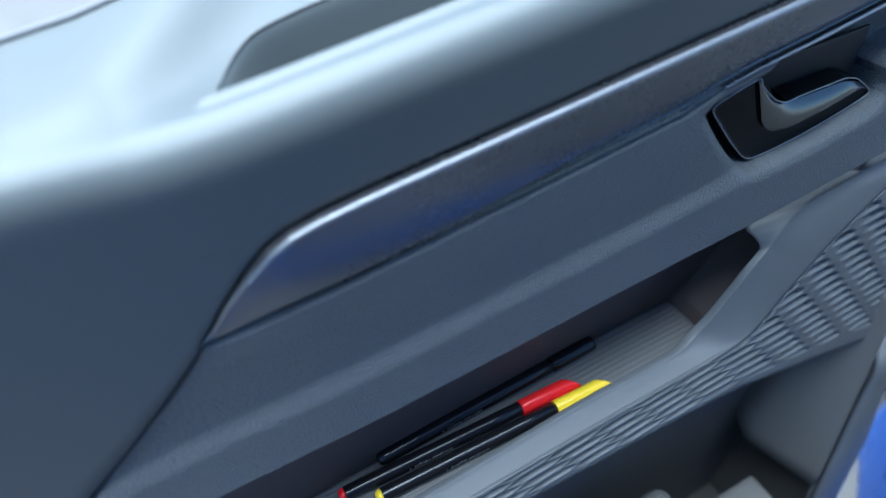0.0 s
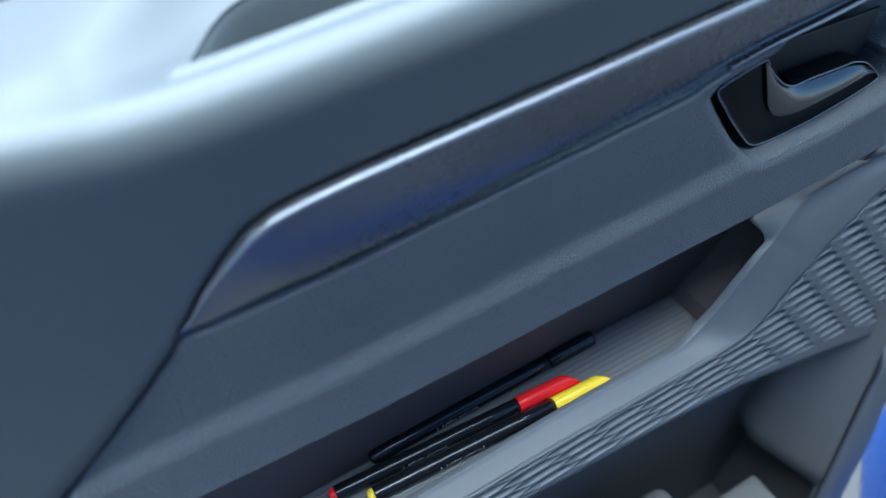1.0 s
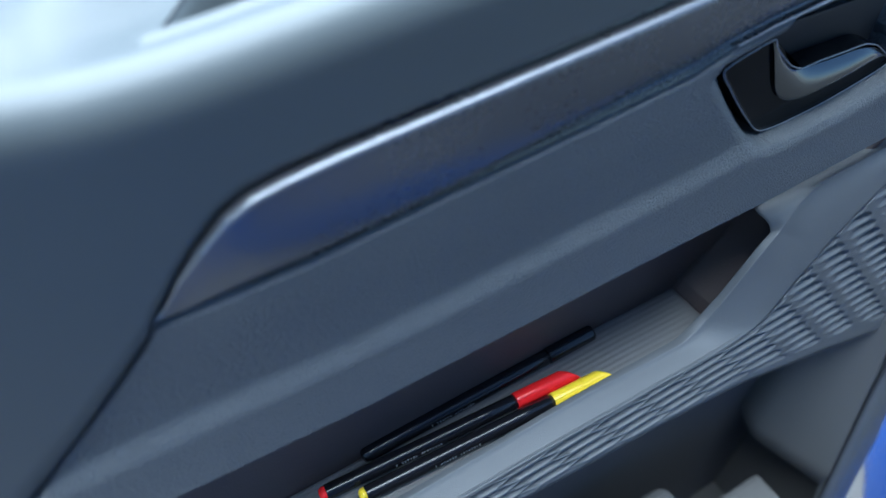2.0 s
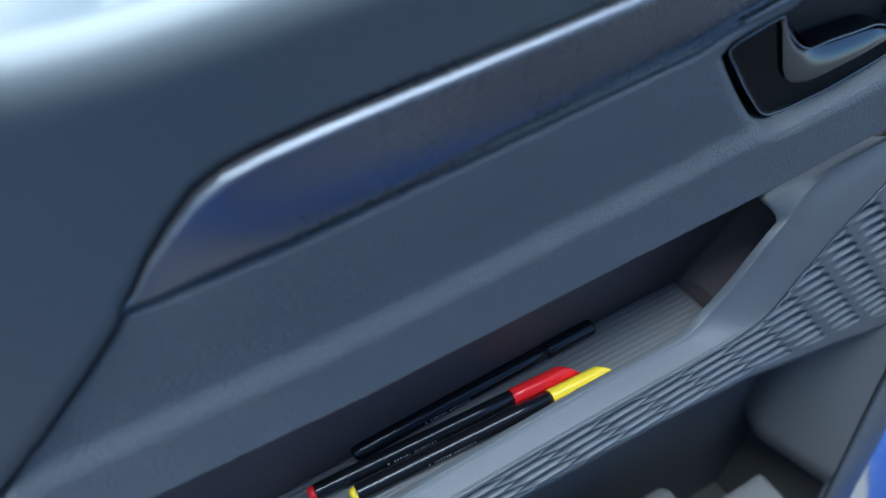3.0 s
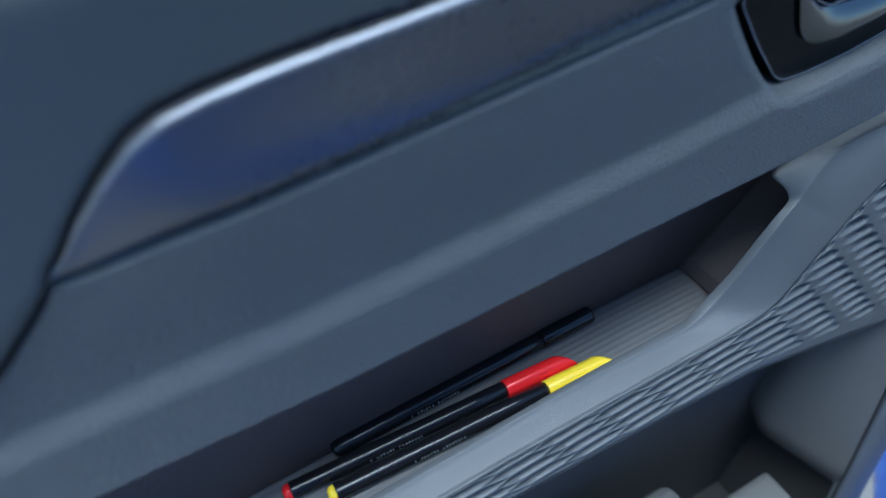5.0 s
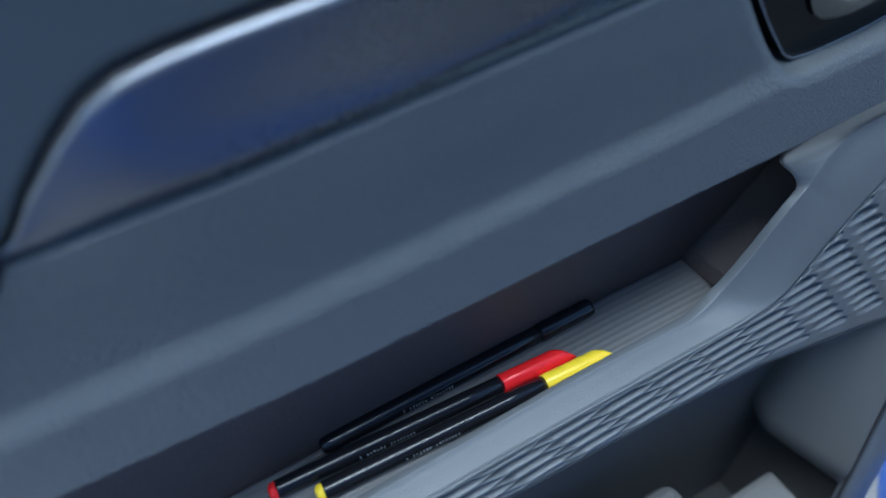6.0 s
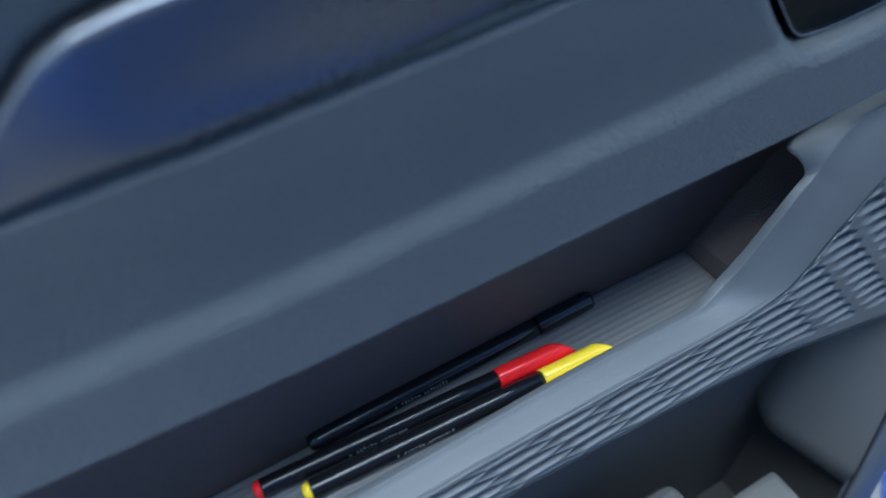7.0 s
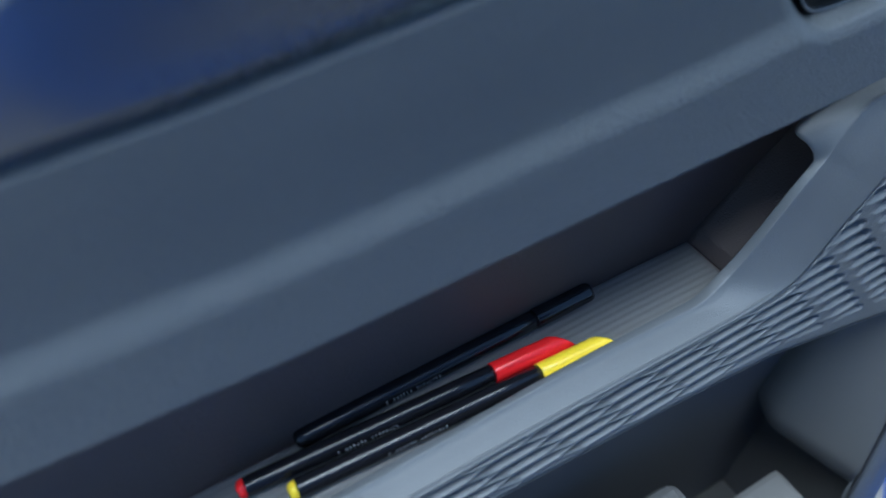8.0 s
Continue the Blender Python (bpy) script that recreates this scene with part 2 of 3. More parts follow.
def trim_point(x, v):
    """Tucked lower edge, gently bowed face, broad rounded upper edge."""
    zl, zu = along(TRIM_LOW, x), along(TRIM_TOP, x) - 0.0008
    h = max(zu - zl, 0.0004)
    r = min(0.0026, h * 0.45)
    k = 0.15 + 0.85 * smoothstep(0.0, 0.035, x)
    if v < 0.1:
        a = v / 0.1
        return (x, 0.1572 + 0.008 * (1 - a) ** 2, zl + 0.0004 + 0.0005 * a)
    if v < 0.65:
        t = (v - 0.1) / 0.55
        fold = 0.10 + 0.34 * smoothstep(0.08, 0.20, x)
        tuck = (0.0016 + 0.0026 * smoothstep(0.08, 0.20, x)) * max(0.0, 1 - t / fold) ** 1.5
        return (x, 0.1572 - k * (0.0052 * t + 0.0010 * math.sin(t * math.pi)) + tuck, zl + 0.0009 + (h - r - 0.0009) * t)
    t = (v - 0.65) / 0.35
    a = t * math.pi * 0.5
    return (x, 0.1572 - 0.0052 * k + 1.25 * r * (1 - math.cos(a)) + 0.006 * max(0.0, (t - 0.9) / 0.1), zu - r + r * math.sin(a))


thick(dpart("trim_strip", pushed_from_eye(sheet(steps((-0.0018, 0.06, 0.001), (0.06, 0.19, 0.003), (0.19, 0.30, 0.002), (0.30, 0.60, 0.006)), [i / 40 for i in range(41)], trim_point)), TRIM, "glossy dark trim strip with fine dimple pattern"), 0.002)

# Pale bead stands in for light glinting off the trim's edge, thinning leftwards.
edge = [Vector((x, 0.1533, along(TRIM_TOP, x) - 0.0019)) for x in steps((0.018, 0.06, 0.003), (0.06, 0.60, 0.01))]
dpart("edge_gleam", pushed_from_eye(accent(edge, lambda i: 0.0003 + 0.0010 * smoothstep(0, 14, i))), SILVER, "pale silver bead that stands in for the trim edge glint")
# Lower edge's glint, likewise set in as a pale bead growing rightwards.
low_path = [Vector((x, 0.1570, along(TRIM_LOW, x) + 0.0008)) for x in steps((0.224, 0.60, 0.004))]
dpart("edge_gleam", pushed_from_eye(accent(low_path, lambda i: 0.0003 + 0.0006 * smoothstep(0, 16, i))), SILVER)

# handle opening in the padded panel
HANDLE = [(0.2205, 1.0258), (0.2266, 1.0175), (0.2356, 1.0067), (0.2458, 0.9952), (0.2550, 0.9858), (0.2632, 0.9785), (0.2715, 0.9753), (0.2810, 0.9752), (0.3190, 0.9785), (0.3500, 0.9840), (0.3600, 0.9910), (0.3620, 0.9990), (0.3560, 1.0060), (0.3600, 1.0110), (0.6, 1.03), (0.6, 1.10), (0.2850, 1.07), (0.2545, 1.0365), (0.2240, 1.0300)]
CREASE = [(-0.1, 0.957), (0.0, 0.960), (0.05, 0.9605), (0.10, 0.964), (0.153, 0.969), (0.21, 0.9735), (0.25, 0.979), (0.29, 0.982), (0.5, 0.995)]


def pad_y(x, z):
    """Upright above the crease, a narrow shelving crease, then a gently swelling face down to the lip."""
    c, lp = along(CREASE, x), along(LIP, x)
    y = 0.1574 + 0.0012 * smoothstep(c + 0.045, c + 0.007, z) - 0.0042 * smoothstep(c + 0.006, c - 0.007, z)
    return y - 0.0012 * min(1.0, max(0.0, (c - 0.006 - z) / (c - 0.010 - lp)))


def pad_point(x, v):
    zt = (along(TRIM_LOW, x) if x > -0.002 else along(SEAM, x)) - 0.0006
    lp = along(LIP, x)
    if v < 0.1:
        a = v / 0.1 * math.pi * 0.6
        return (x, 0.154 + 0.004 + 0.012 * (1 - v / 0.1) + 0.0 * a, lp + 0.0035 - 0.0035 * math.sin(max(0.0, a)) if v < 0.08 else lp + 0.0008)
    t = (v - 0.1) / 0.9
    z = lp + 0.0008 + (zt - lp - 0.0008) * t
    y = pad_y(x, z) + 0.004 * (1 - smoothstep(0, 0.004, z - lp)) + 0.003 * smoothstep(-0.003, 0, z - zt)
    if x < -0.002:
        y += 0.004 * smoothstep(-0.004, 0, z - zt)
    if x > 0.2:
        rim = inside_distance(HANDLE, x, z)
        y += 0.024 * smoothstep(0.0006, -0.0022, rim) + 0.0020 * smoothstep(0.007, 0.0, rim) ** 2
    return (x, y, z)


thick(dpart("padded_panel", pushed_from_eye(sheet(steps((-0.40, -0.06, 0.01), (-0.06, 0.0, 0.002), (0.0, 0.215, 0.003), (0.215, 0.37, 0.0007), (0.37, 0.60, 0.005)), [i / 170 for i in range(171)], pad_point)), PAD, "grained soft grey padded panel"), 0.003)

# ---- storage tray behind the ledge
FLOOR_BACK = [(-0.4, 0.1735), (0.018, 0.1822), (0.055, 0.1832), (0.228, 0.1910), (0.29, 0.1920), (0.42, 0.194)]


def tray_point(u, v):
    """Floor, back wall, and end wall as one moulded liner."""
    x = u
    yb = along(FLOOR_BACK, x)
    if v < 0.5:
        t = v / 0.5
        y = 0.146 + (yb - 0.146) * t
        return (x, y, 0.8275)
    t = (v - 0.5) / 0.5
    return (x, yb - 0.002 * (1 - math.cos(t * math.pi)) * 0.5 - 0.012 * smoothstep(0.75, 1, t), 0.8275 + 0.105 * t)


thick(dpart("storage_tray", sheet(steps((-0.40, 0.2, 0.02), (0.2, 0.40, 0.01)), [i / 160 for i in range(161)], tray_point), TRAYM, "dark ribbed storage tray moulded in the door"), 0.002)


def tray_end(u, v):
    y0 = 0.146 + 0.015 * smoothstep(0.3, 0.55, v)
    y = y0 + (0.193 - y0) * u
    if v < 0.3:
        t = v / 0.3
        return (0.2905 + 0.004 * t, y, 0.8277 + 0.0095 * t)
    t = (v - 0.3) / 0.7
    return (0.2953 + 0.098 * t, y, 0.8372 + 0.100 * t)


thick(dpart("tray_end", sheet([i / 10 for i in range(11)], [i / 40 for i in range(41)], tray_end, flip=True), TRAYM, "sloping grained end wall of the tray"), 0.002)

def mat_point(x, v):
    """Ribbed mat on the tray floor."""
    y0, y1 = 0.1475, along(FLOOR_BACK, x) - 0.0003
    y = y0 + (y1 - y0) * v
    rib = 0.00022 * (0.5 - 0.5 * math.cos(v * 12 * 2 * math.pi))
    edge = smoothstep(0, 0.03, v) * smoothstep(0, 0.012, 1 - v) * smoothstep(0, 0.002, 0.2895 - x)
    return (x, y, 0.8278 + (0.0009 + rib) * edge)


dpart("tray_mat", sheet(steps((-0.39, 0.2, 0.02), (0.2, 0.28, 0.01), (0.28, 0.2895, 0.001)), [i / 144 for i in range(145)], mat_point), MATM, "grey ribbed mat on the tray floor")

# ---- ledge in front of the tray
INNER = spline([(-0.4000, 0.1510, 0.8238), (0.0000, 0.1505, 0.8328), (0.0650, 0.1510, 0.8361), (0.1190, 0.1515, 0.8388), (0.1760, 0.1525, 0.8410), (0.2380, 0.1535, 0.8410), (0.2550, 0.1540, 0.8414), (0.2704, 0.1560, 0.8488),
                (0.2813, 0.1561, 0.8615), (0.2927, 0.1562, 0.8803), (0.3016, 0.1562, 0.8955), (0.3048, 0.1566, 0.8980), (0.3072, 0.1570, 0.9007), (0.3057, 0.1582, 0.9057), (0.3035, 0.1610, 0.9093), (0.3025, 0.1680, 0.9115), (0.3400, 0.1780, 0.9140), (0.4400, 0.1820, 0.9250)])
BEVEL = spline([(-0.4000, 0.1470, 0.8253), (0.0000, 0.1465, 0.8343), (0.0650, 0.1470, 0.8378), (0.1190, 0.1480, 0.8403), (0.1760, 0.1490, 0.8423), (0.2380, 0.1490, 0.8420), (0.2545, 0.1490, 0.8427), (0.2704, 0.1510, 0.8488),
                (0.2813, 0.1513, 0.8615), (0.2927, 0.1517, 0.8803), (0.3016, 0.1520, 0.8955), (0.3065, 0.1525, 0.9012), (0.3095, 0.1530, 0.9041), (0.3133, 0.1537, 0.9106), (0.3221, 0.1555, 0.9187), (0.3329, 0.1570, 0.9233), (0.3692, 0.157, 0.928), (0.4558, 0.159, 0.932)])
OUTER = spline([(-0.40, 0.132, 0.826), (0.0, 0.1325, 0.832), (0.085, 0.1335, 0.8355), (0.140, 0.134, 0.8375), (0.195, 0.1342, 0.8385), (0.250, 0.1345, 0.8390), (0.275, 0.1346, 0.840), (0.292, 0.1350, 0.8415),
                (0.303, 0.1354, 0.8445), (0.314, 0.1370, 0.8515), (0.326, 0.1392, 0.862), (0.3385, 0.1408, 0.873), (0.345, 0.1418, 0.8785), (0.352, 0.1428, 0.884), (0.372, 0.1452, 0.8965), (0.403, 0.1485, 0.913), (0.4185, 0.1495, 0.9188), (0.4689, 0.15, 0.9214)])
N = len(INNER)


def ledge_point(u, v):
    i = int(u)
    a, b, c = INNER[i], BEVEL[i], OUTER[i]
    if v < 1:
        w = smoothstep(0.843, 0.865, a.z)
        low = Vector((a.x, a.y + 0.003, min(a.z, 0.8285))).lerp(a + Vector((0.016, 0.004, -0.008)), w)
        return low.lerp(a, v)
    if v < 2:
        t = v - 1
        p = a.lerp(b, t)
        p.z += 0.0004 * math.sin(t * math.pi)
        return p
    t = v - 2
    p = b.lerp(c, t)
    p.y -= 0.0012 * math.sin(t * math.pi)
    p.z -= 0.0009 * smoothstep(0.0, 0.14, t) * (1 - t)
    if t > 0.985:
        p.y += 0.0022 * ((t - 0.985) / 0.015)
    return p


thick(dpart("tray_ledge", sheet(range(N), [0, 0.5, 0.9, 0.97, 1, 1.08, 1.5, 1.92, 2, 2.015, 2.04] + [2 + i / 16 for i in range(1, 15)] + [2.93, 2.985, 2.993, 3.0], ledge_point, flip=True, sharp=(5, 7, 9)), LEDGE, "satin grey ledge along the tray"), 0.0015)

# ---- speaker grille: a leaning face with slanting columns of scooped slots
GRILLE_LOW = [(-0.40, 0.80), (0.13, 0.8055), (0.20, 0.802), (0.232, 0.8005), (0.30, 0.795), (0.389, 0.776), (0.453, 0.760), (0.60, 0.72)]
OUTER_X = [(p.x, p.z - 0.0005) for p in OUTER]


def lean(z):
    return 0.1345 + 0.19 * (z - 0.84)


SLOT_FOOT = [(0.0, 0.003), (0.20, 0.003), (0.24, 0.004), (0.33, 0.009), (0.40, 0.014), (0.60, 0.018)]


def slot(x, z):
    """Depth of the louvred slots: slanting columns, each row set half a pitch from the next column's."""
    across = (x + 0.87 * (z - 0.84) - 0.2055) / 0.0317
    wide = smoothstep(0.26, 0.36, x)
    row = (z - 0.8405 - 0.05 * (x - 0.2)) / (0.0078 + 0.0012 * wide)
    lead, tail = -0.17 + 0.27 * wide, 1.17 - 0.17 * wide
    deep = 0.0
    for n in range(math.floor(across) - 1, math.floor(across) + 2):
        w = (across - n - lead) / (tail - lead)
        if not 0.0 < w < 1.0:
            continue
        blunt = min(1.0, 4.0 * w) ** 0.8 * min(1.0, 7.0 * (1.0 - w)) ** 0.5
        fork = min(1.0, 4.0 * w) * min(1.0, 4.0 * (1.0 - w))
        fill = fork + (blunt - fork) * wide
        sunk = (1 - wide) * fill ** 0.5 + wide * fill * smoothstep(0.0, 0.75, w)
        s = row + 0.5 * n
        s -= math.floor(s)
        t = (s - 0.5 + 0.42 * fill) / (0.84 * fill + 1e-6)
        if 0.0 < t < 1.0:
            deep = max(deep, 0.0046 * sunk * smoothstep(0.0, 0.20, t) * smoothstep(1.0, 0.90, t) * (1.0 - 0.45 * t))
    return deep


def grille_point(x, v):
    zt, zl = along(OUTER_X, x), along(GRILLE_LOW, x)
    if v < 0.04:
        return (x, lean(zl) + 0.012 * (1 - v / 0.04), zl)
    z = zl + (zt - zl) * (v - 0.04) / 0.96
    y = lean(z) + 0.0035
    foot = along(SLOT_FOOT, x)
    y += slot(x, z) * smoothstep(foot - 0.001, foot + 0.004, z - zl) * smoothstep(0.0, 0.0015, zt - z)
    y += 0.004 * (1 - smoothstep(0, 0.004, z - zl)) ** 2
    return (x, y - 0.0035, z)


bm = sheet(steps((-0.40, 0.02, 0.01), (0.02, 0.48, 0.0009), (0.48, 0.60, 0.01)), [i / 420 for i in range(421)], grille_point)
grille = dpart("speaker_grille", bm, LEDGE, "grey speaker grille with louvred slots")
thick(grille, 0.0012)

# ---- lower pocket
dpart("pocket_wall", sheet(steps((-0.40, 0.50, 0.03)), [i / 20 for i in range(21)], lambda x, v: (x, 0.172 - 0.010 * v, 0.39 + 0.425 * v)), POCKETM, "rear wall of the lower door pocket")
dpart("pocket_floor", box((-0.4, 0.05, 0.38), (0.471, 0.172, 0.40), 0.004), POCKETM, smooth=False)
# Out of view; this front wall is raised to keep the pocket dark.
dpart("pocket_front", box((-0.4, 0.044, 0.42), (0.425, 0.0545, 0.63), 0.004), POCKETM, smooth=False)
dpart("pocket_step", box((-0.4, 0.056, 0.46), (0.287, 0.1375, 0.655), 0.014, 4), POCKETM, smooth=False)
dpart("pocket_step", box((0.25, 0.056, 0.46), (0.4120, 0.1220, 0.568), 0.005, 2), POCKETM, smooth=False)


def end_point(u, v):
    """Swelling end wall: rolled under at its foot and rounded off towards the pocket's rear wall."""
    t = max(0.0, (v - 0.45) / 0.55)
    foot = Vector((0.400, 0.168, 0.628)).lerp(Vector((0.4400, 0.083, 0.604)), u)
    head = Vector((0.420, 0.168, 0.83)).lerp(Vector((0.4600, 0.120, 0.80)), u)
    p = foot.lerp(head, t)
    p.x += 0.020 * (1 - math.sin(min(1.0, u / 0.35) * math.pi / 2))
    if v < 0.45:
        a = (1 - v / 0.45) * math.pi * 0.62
        p += Vector((0.045 * (1 - math.cos(a)), 0.0, -0.045 * math.sin(a)))
    return p


thick(dpart("pocket_end", sheet([i / 24 for i in range(25)], [i / 60 for i in range(61)], end_point, flip=True), POCKETM, "swelling end wall of the lower pocket"), 0.003)
dpart("pocket_side", box((0.472, 0.078, 0.38), (0.480, 0.176, 0.60), 0.003), POCKETM, smooth=False)
RIM = spline([(0.4751, 0.131, 0.7533), (0.4718, 0.1215, 0.7468), (0.4645, 0.107, 0.735), (0.4600, 0.100, 0.70), (0.4535, 0.0905, 0.65), (0.4467, 0.081, 0.60), (0.438, 0.068, 0.53), (0.43, 0.05, 0.44)], 6)


def rim_point(u, v):
    p = RIM[int(u)].copy()
    if v < 0.15:
        k = 1 - v / 0.15
        return p + Vector((-0.003 * k, 0.004 * k, -0.010 * k))
    if v < 0.501:
        t = (v - 0.15) / 0.35
        return p + Vector((0.015 * t, -0.003 * t - 0.001 * math.sin(t * math.pi), 0.0010 * math.sin(t * math.pi)))
    t = (v - 0.5) / 0.5
    return p + Vector((0.015 + (0.038 + 0.026 * smoothstep(0.70, 0.60, p.z)) * t, -0.003 + 0.016 * t * t, -0.006 * t))


thick(dpart("pocket_rim", sheet(range(len(RIM)), [i / 30 for i in range(31)], rim_point, flip=True, sharp=(15,)), LEDGE, "rounded grey end border of the door panel"), 0.002)

seam_path = [p + Vector((-0.0025, 0.001, -0.0015)) for p in RIM]
dpart("rim_seam", accent(seam_path, 0.0017), RUBBER, "dark seam beside the end border")

# ---- outer skin, window seal and glass
dpart("door_skin", box((-0.42, 0.262, 0.36), (0.66, 0.270, 1.065), 0.003), BLUE, "blue painted outer door skin", smooth=False)
dpart("door_inner_frame", box((-0.42, 0.200, 0.34), (0.66, 0.261, 0.44), 0.004), BLUE, smooth=False)
seal_path = [Vector(upper_point(x, 1.0)) + Vector((0, 0.0012, 0.0002)) for x in steps((-0.40, 0.60, 0.02))]
dpart("window_seal", pushed_from_eye(accent(seal_path, 0.0014)), SEAL, "thin grey rubber window seal")

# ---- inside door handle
handle = dpart("door_handle", pushed_from_eye(box((0.232, 0.1765, 0.985), (0.352, 0.1785, 1.025), 0.001)), DARK, "gloss black and satin chrome inside door handle", smooth=False)
PLATE = [(0.2333, 1.0214), (0.2587, 1.0281), (0.263, 1.0235), (0.2691, 1.0176), (0.2779, 1.0104), (0.2875, 1.0059), (0.2996, 1.0064), (0.3171, 1.006), (0.3312, 1.0058), (0.3428, 1.0019), (0.3577, 0.9917), (0.361, 0.9874), (0.3548, 0.9847), (0.3409, 0.9815), (0.3155, 0.977), (0.2898, 0.9749), (0.276, 0.9755), (0.268, 0.9801), (0.2523, 0.9965), (0.2407, 1.0102)]


def plate_outline(scale):
    """Smoothed closed outline of the plate about its middle."""
    out = []
    for i in range(len(PLATE)):
        p0, p1, p2, p3 = [Vector(PLATE[(i + k) % len(PLATE)]) for k in (-1, 0, 1, 2)]
        for t in (0.0, 0.25, 0.5, 0.75):
            q = 0.5 * (2 * p1 + (p2 - p0) * 0.6 * t + (6 * p2 - 6 * p1 - 1.2 * (p2 - p0) - 0.6 * (p3 - p1)) * t * t + (4 * p1 - 4 * p2 + 0.6 * (p2 - p0) + 0.6 * (p3 - p1)) * t ** 3)
            out.append(Vector((0.2968 + (q.x - 0.2968) * scale, 0.0, 0.9993 + (q.y - 0.9993) * scale)))
    return out + out[:1]


def plate_mesh():
    """Flat plate with a fine raised rim, its upper corner standing proud."""
    bm = bmesh.new()
    c = Vector((0.2968, 0.0, 0.9993))
    rings = []
    outline = [(p.x, p.z) for p in plate_outline(1.0)[:-1]]
    for shrink, y in ((1.0, 0.1770), (1.0, 0.1672), (0.994, 0.1664), (0.986, 0.1664), (0.976, 0.1673), (0.94, 0.1675), (0.85, 0.1676), (0.7, 0.1677), (0.55, 0.1677), (0.4, 0.1677), (0.2, 0.1677)):
        ring = []
        for px, pz in outline:
            x, z = c.x + (px - c.x) * shrink, c.z + (pz - c.z) * shrink
            ring.append(bm.verts.new((x, y, z)))
        rings.append(ring)
    n = len(outline)
    for a, b in zip(rings, rings[1:]):
        for i in range(n):
            bm.faces.new((a[i], a[(i + 1) % n], b[(i + 1) % n], b[i]))
    bm.faces.new(rings[-1])
    bmesh.ops.recalc_face_normals(bm, faces=bm.faces)
    return bm


rim_path = [Vector((p.x, 0.1663, p.z)) for p in plate_outline(0.991)]
part("bezel_rim", accent(rim_path, 0.00030, 6), SILVER, handle, "fine bright rim")
part("bezel", plate_mesh(), BLACK, handle, "gloss black dished bezel")
LEVER = [(0.2589, 1.0278, 0.2728, 1.0007, 0.0001), (0.2632, 1.0232, 0.2765, 0.9954, 0.0003), (0.2693, 1.0173, 0.2812, 0.9913, 0.0007), (0.2781, 1.01, 0.2858, 0.99, 0.0016), (0.2879, 1.0051, 0.2937, 0.9895, 0.0034), (0.3, 1.0056, 0.3079, 0.9925, 0.0046), (0.3175, 1.0052, 0.3247, 0.9944, 0.0048), (0.3317, 1.005, 0.34, 0.996, 0.0038), (0.3437, 1.0006, 0.349, 0.9951, 0.0022), (0.3547, 0.9933, 0.3574, 0.9907, 0.0006)]


def lever_point(i, v):
    """Blade between its upper and lower edges, bowed towards the hand and rolled under."""
    xu, zu, xl, zl, bow = LEVER[i]
    tip_up = (0.0, 0.0, 0.0006, 0.0018, 0.0042, 0.0050, 0.0042, 0.0022, 0.0006, 0.0)[i]
    a = v * math.pi
    t = 0.5 - 0.5 * math.cos(a)
    lift = math.sin(a) if v < 1 else 0.35 * math.sin(a)
    return (xu + (xl - xu) * t, 0.1662 - bow * lift + tip_up * (0.9 - 1.4 * t), zu + (zl - zu) * t)


lever = part("lever", sheet(range(len(LEVER)), [i / 12 for i in range(25)], lever_point), CHROME, handle, "satin chrome pull lever")
sub = lever.modifiers.new("smooth", 'SUBSURF')
sub.levels = sub.render_levels = 2

# ---------------------------------------------------------------- the car the door belongs to
body = new("car")
body.location = (0.80, 0.14, 0.0)
body.rotation_euler = (0, 0, radians(36))
tagged(body, "blue painted car body beside the open door", "car")


def body_part(name, lo, hi, mat, bevel=0.02, label=""):
    return part(name, box(lo, hi, bevel, 4), mat, body, label)


body_part("rocker", (-1.45, -0.16, 0.212), (-0.25, 0.0, 0.45), BLUE, 0.05, "blue painted sill under the door opening")
body_part("sill_end", (-0.248, -0.16, 0.212), (0.05, 0.0, 0.40), BLUE, 0.05, "blue painted end of the sill")
body_part("hinge_pillar", (-0.02, -0.16, 0.40), (0.12, -0.02, 1.05), BLUE, 0.02)
# Out of view; added so the door faces dark cabin, not bright ground.
body_part("unseen_cabin_floor", (-1.45, -1.4, 0.34), (0.05, -0.15, 0.38), FABRIC, 0.005, "dark cabin floor, unseen, added to dim bounced light")
# Unseen block, added to darken what the right half of the trim reflects.
body_part("dash_block", (-0.50, -1.40, 0.382), (-0.03, -0.20, 0.98), FABRIC, 0.05, "unseen dark block that darkens the trim reflection")
# Unseen cabin side, kept low so that skylight reaches the door.
body_part("unseen_cabin_wall", (-1.45, -1.45, 0.36), (0.3, -1.40, 0.95), FABRIC, 0.005)
# Unseen, added to block sky and bounced light from the door's left end.
body_part("rear_shade_body", (-2.7, -1.45, 0.25), (-1.00, 0.0, 0.93), BLUE, 0.10, "blue painted rear body, unseen, shades the door")
# Upper half of that unseen light block, tapered like a car's windows.
bm = box((-2.66, -1.40, 0.90), (-1.02, -0.04, 1.45), 0.06, 4)
for v in bm.verts:
    k = smoothstep(0.92, 1.45, v.co.z)
    v.co.y += (0.16 if v.co.y < -0.7 else -0.16) * k
    v.co.x += 0.30 * k if v.co.x < -1.8 else 0.0
part("rear_shade_glass", bm, GLASSY, body, "dark tinted side and rear glass, unseen, shades the door")
# Never in view; reaches over the cabin to shade the lower left panel.
bm = box((-2.36, -1.22, 1.445), (-0.62, -0.02, 1.475), 0.014, 3)
part("shade_roof", bm, BLUE, body, "blue panel over the cabin, unseen, added for shade")
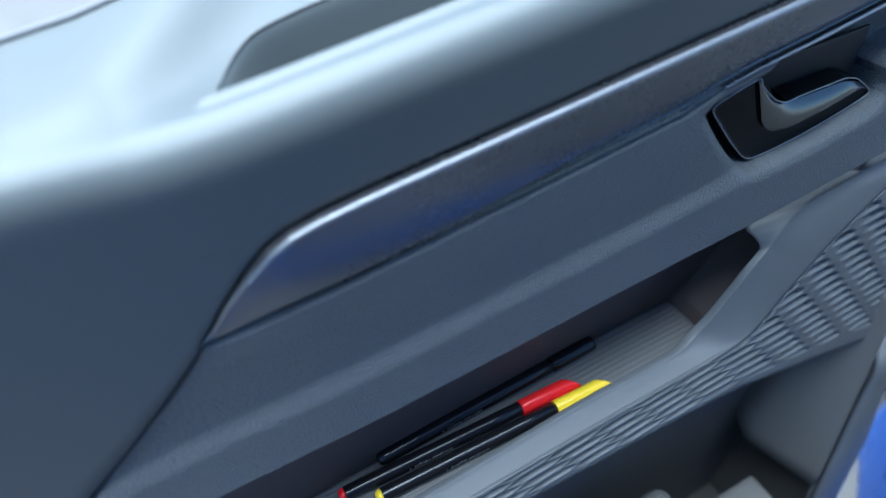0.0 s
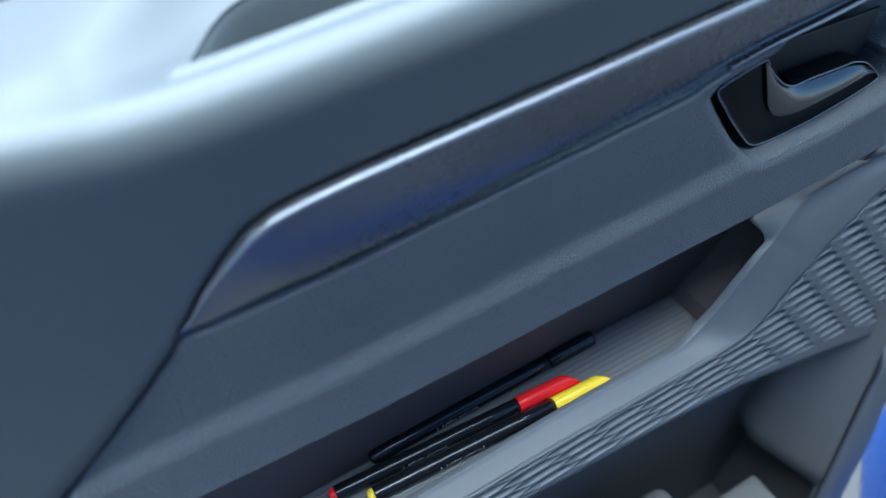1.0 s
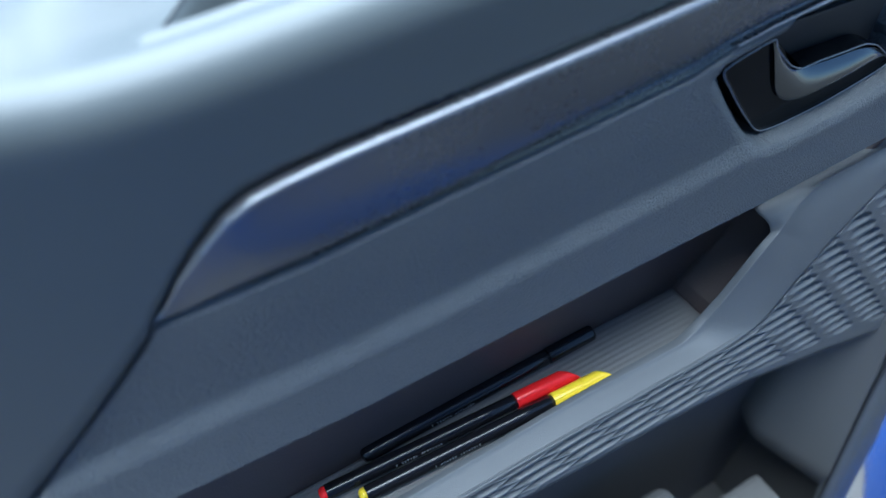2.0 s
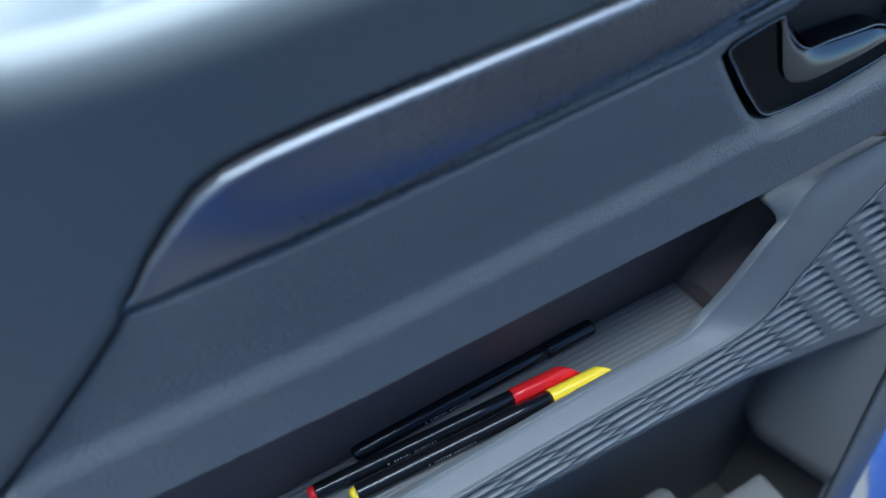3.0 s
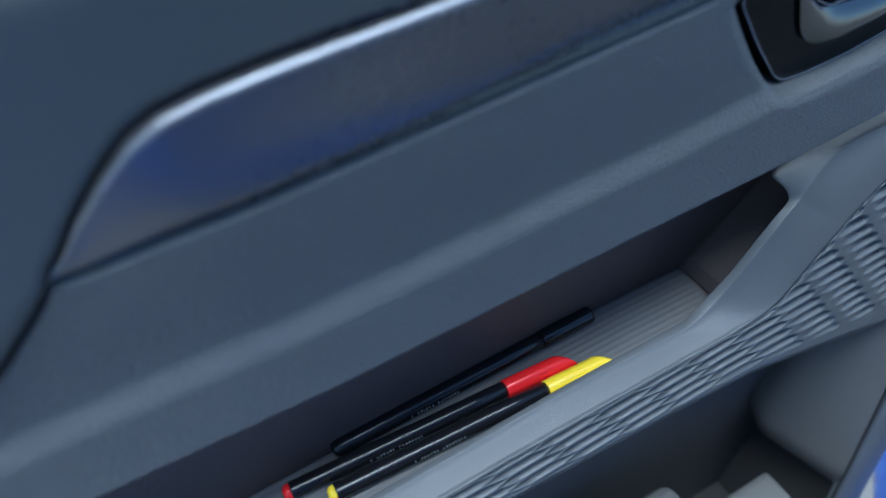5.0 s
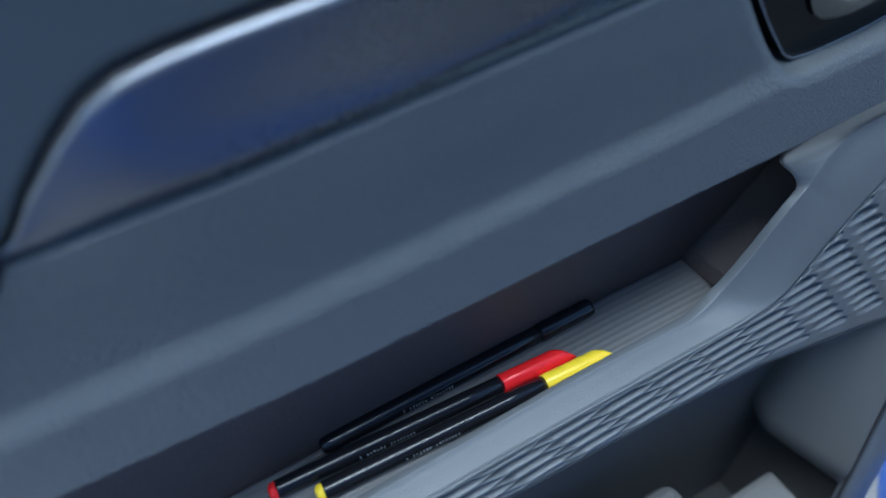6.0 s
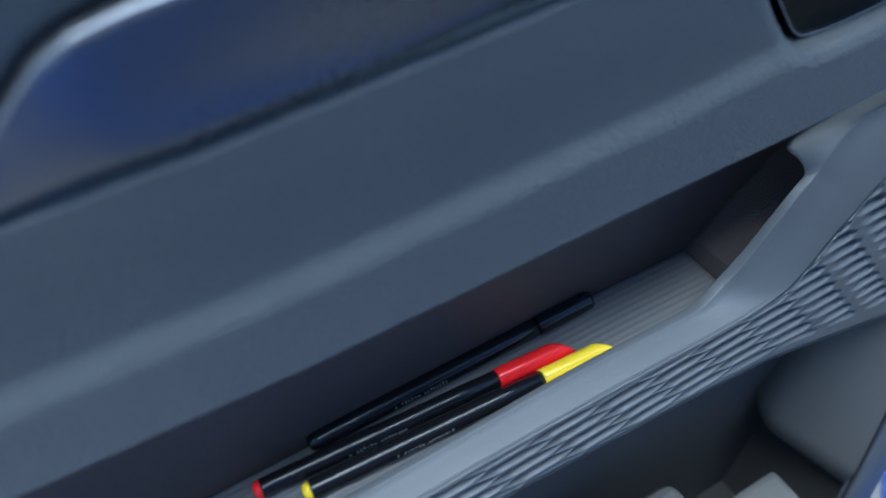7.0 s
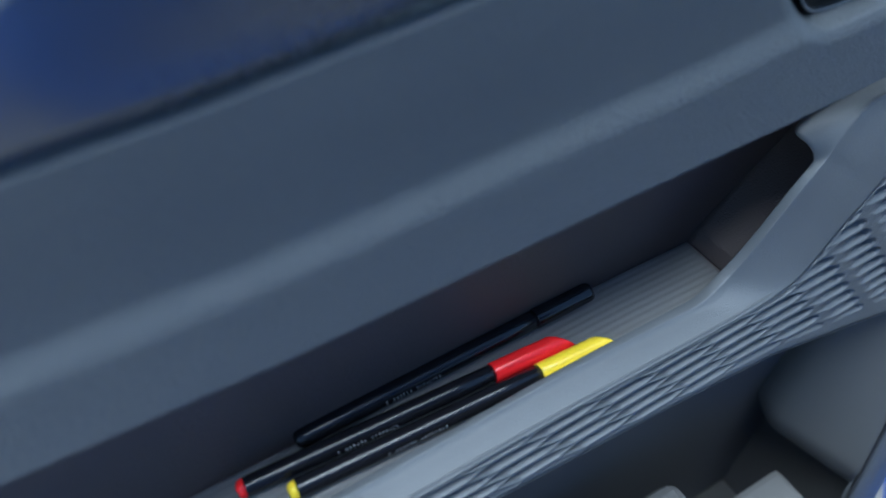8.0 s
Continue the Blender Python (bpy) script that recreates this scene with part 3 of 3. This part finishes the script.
# Added out of view to keep the blue sill out of the lever's reflection.
body_part("reflection_cover", (-1.42, -0.165, 0.448), (-0.02, -0.045, 0.456), RUBBER, 0.003, "unseen black cover that hides the sill from reflections")
for wx in (0.55, -1.75):
    bm = bmesh.new()
    bmesh.ops.create_cone(bm, cap_ends=True, segments=48, radius1=0.32, radius2=0.32, depth=0.22, matrix=pose(wx, -0.15, 0.32, 90, 0, 0))
    bmesh.ops.bevel(bm, geom=[e for e in bm.edges if e.calc_face_angle(0) > 1.0], offset=0.03, segments=3, affect='EDGES')
    part("tyre", bm, RUBBER, body, "black rubber tyre")
body_part("fender", (0.12, -0.30, 0.30), (0.95, -0.0, 0.95), BLUE, 0.06)

# ---------------------------------------------------------------- the pens


def turned(profile, seg=32):
    """A body of revolution along x through (x, radius)."""
    return sheet([2 * math.pi * i / seg for i in range(seg)], profile, lambda a, p: (p[0], p[1] * math.cos(a), p[1] * math.sin(a)), flip=True, closed=True)


def pen(tip, end, colour, label, cap_part=0.262, slanted=True, r=0.0043):
    """A felt pen: barrel, plug at one end, cap at the other, printing along the barrel."""
    a, b = Vector(end), Vector(tip)
    d = b - a
    L = d.length
    root = new("pen")
    root.matrix_world = Matrix.Translation(a) @ d.to_track_quat('X', 'Z').to_matrix().to_4x4()
    tagged(root, label, "pen", group="pens in the tray")
    c = L * (1 - cap_part)
    part("barrel", turned([(0.0035, 0), (0.0035, r * 0.9), (0.0042, r * 0.96), (0.03, r), (c - 0.02, r), (c + 0.002, r * 0.99), (c + 0.004, 0)]), PENBLACK, root)
    part("end_plug", turned([(0, 0), (0.0002, r * 0.45), (0.0008, r * 0.72), (0.002, r * 0.88), (0.0036, r * 0.93), (0.0036, 0)]), colour, root, "rounded end plug")
    R = r * 1.10
    bm = turned([(c, r * 0.9), (c, R * 0.97), (c + 0.0006, R), (c + 0.015, R), (L - 0.0105, R), (L - 0.009, R), (L - 0.0075, R), (L - 0.006, R), (L - 0.0045, R), (L - 0.003, R), (L - 0.0015, R), (L, R * 0.9), (L + 0.0004, 0)], 40)
    if slanted:
        for v in bm.verts:
            k = (v.co.x - (L - 0.0105)) / 0.0105
            if k > 0:
                side = (0.8 * v.co.y + 0.6 * v.co.z) / R
                limit = 1.0 - 1.75 * k ** 1.6
                if side > limit:
                    drop = (side - limit) * R
                    v.co.y -= 0.8 * drop
                    v.co.z -= 0.6 * drop
    else:
        for v in bm.verts:
            k = (v.co.x - (L - 0.020)) / 0.020
            if k > 0:
                ang = math.atan2(v.co.z, v.co.y)
                v.co.y *= 1 - 0.10 * k * (1 + math.cos(3 * ang)) / 2
                v.co.z *= 1 - 0.10 * k * (1 + math.cos(3 * ang)) / 2
    part("cap", bm, colour, root, "slanted glossy cap" if slanted else "faceted glossy black cap")
    rng = random.Random(int(L * 1e6))
    bm = bmesh.new()
    x = L * 0.26
    face = radians(8)
    for g in range(17):
        w = 0.0011
        if g not in (1, 8):
            for s in range(3):
                h = (0.0009, 0.0004, 0.0009)[s] * rng.uniform(0.5, 1.0)
                ang0 = face + (s - 1) * 0.11 + rng.uniform(-0.03, 0.03)
                x0 = x + rng.uniform(0, 0.3) * w
                x1 = x0 + w * rng.uniform(0.35, 0.75)
                q = [bm.verts.new((xx, -(r + 0.00004) * math.cos(aa), (r + 0.00004) * math.sin(aa))) for xx, aa in ((x0, ang0), (x1, ang0), (x1, ang0 + h / r * 0.75), (x0, ang0 + h / r * 0.75))]
                bm.faces.new(q)
        x += 0.00165
    part("printing", bm, PRINT, root, "faint silver printed marks", smooth=False)
    return root


pen((0.2172, 0.1862, 0.8338), (0.0605, 0.1810, 0.8338), PENBLACK, "black pen with a black cap lying in the tray", 0.215, False, 0.0046)
pen((0.1912, 0.1681, 0.8336), (0.0328, 0.1722, 0.8336), PENRED, "black pen with a red cap lying in the tray")
pen((0.2096, 0.1576, 0.8336), (0.0502, 0.1616, 0.8336), PENYEL, "black pen with a yellow cap lying in the tray")
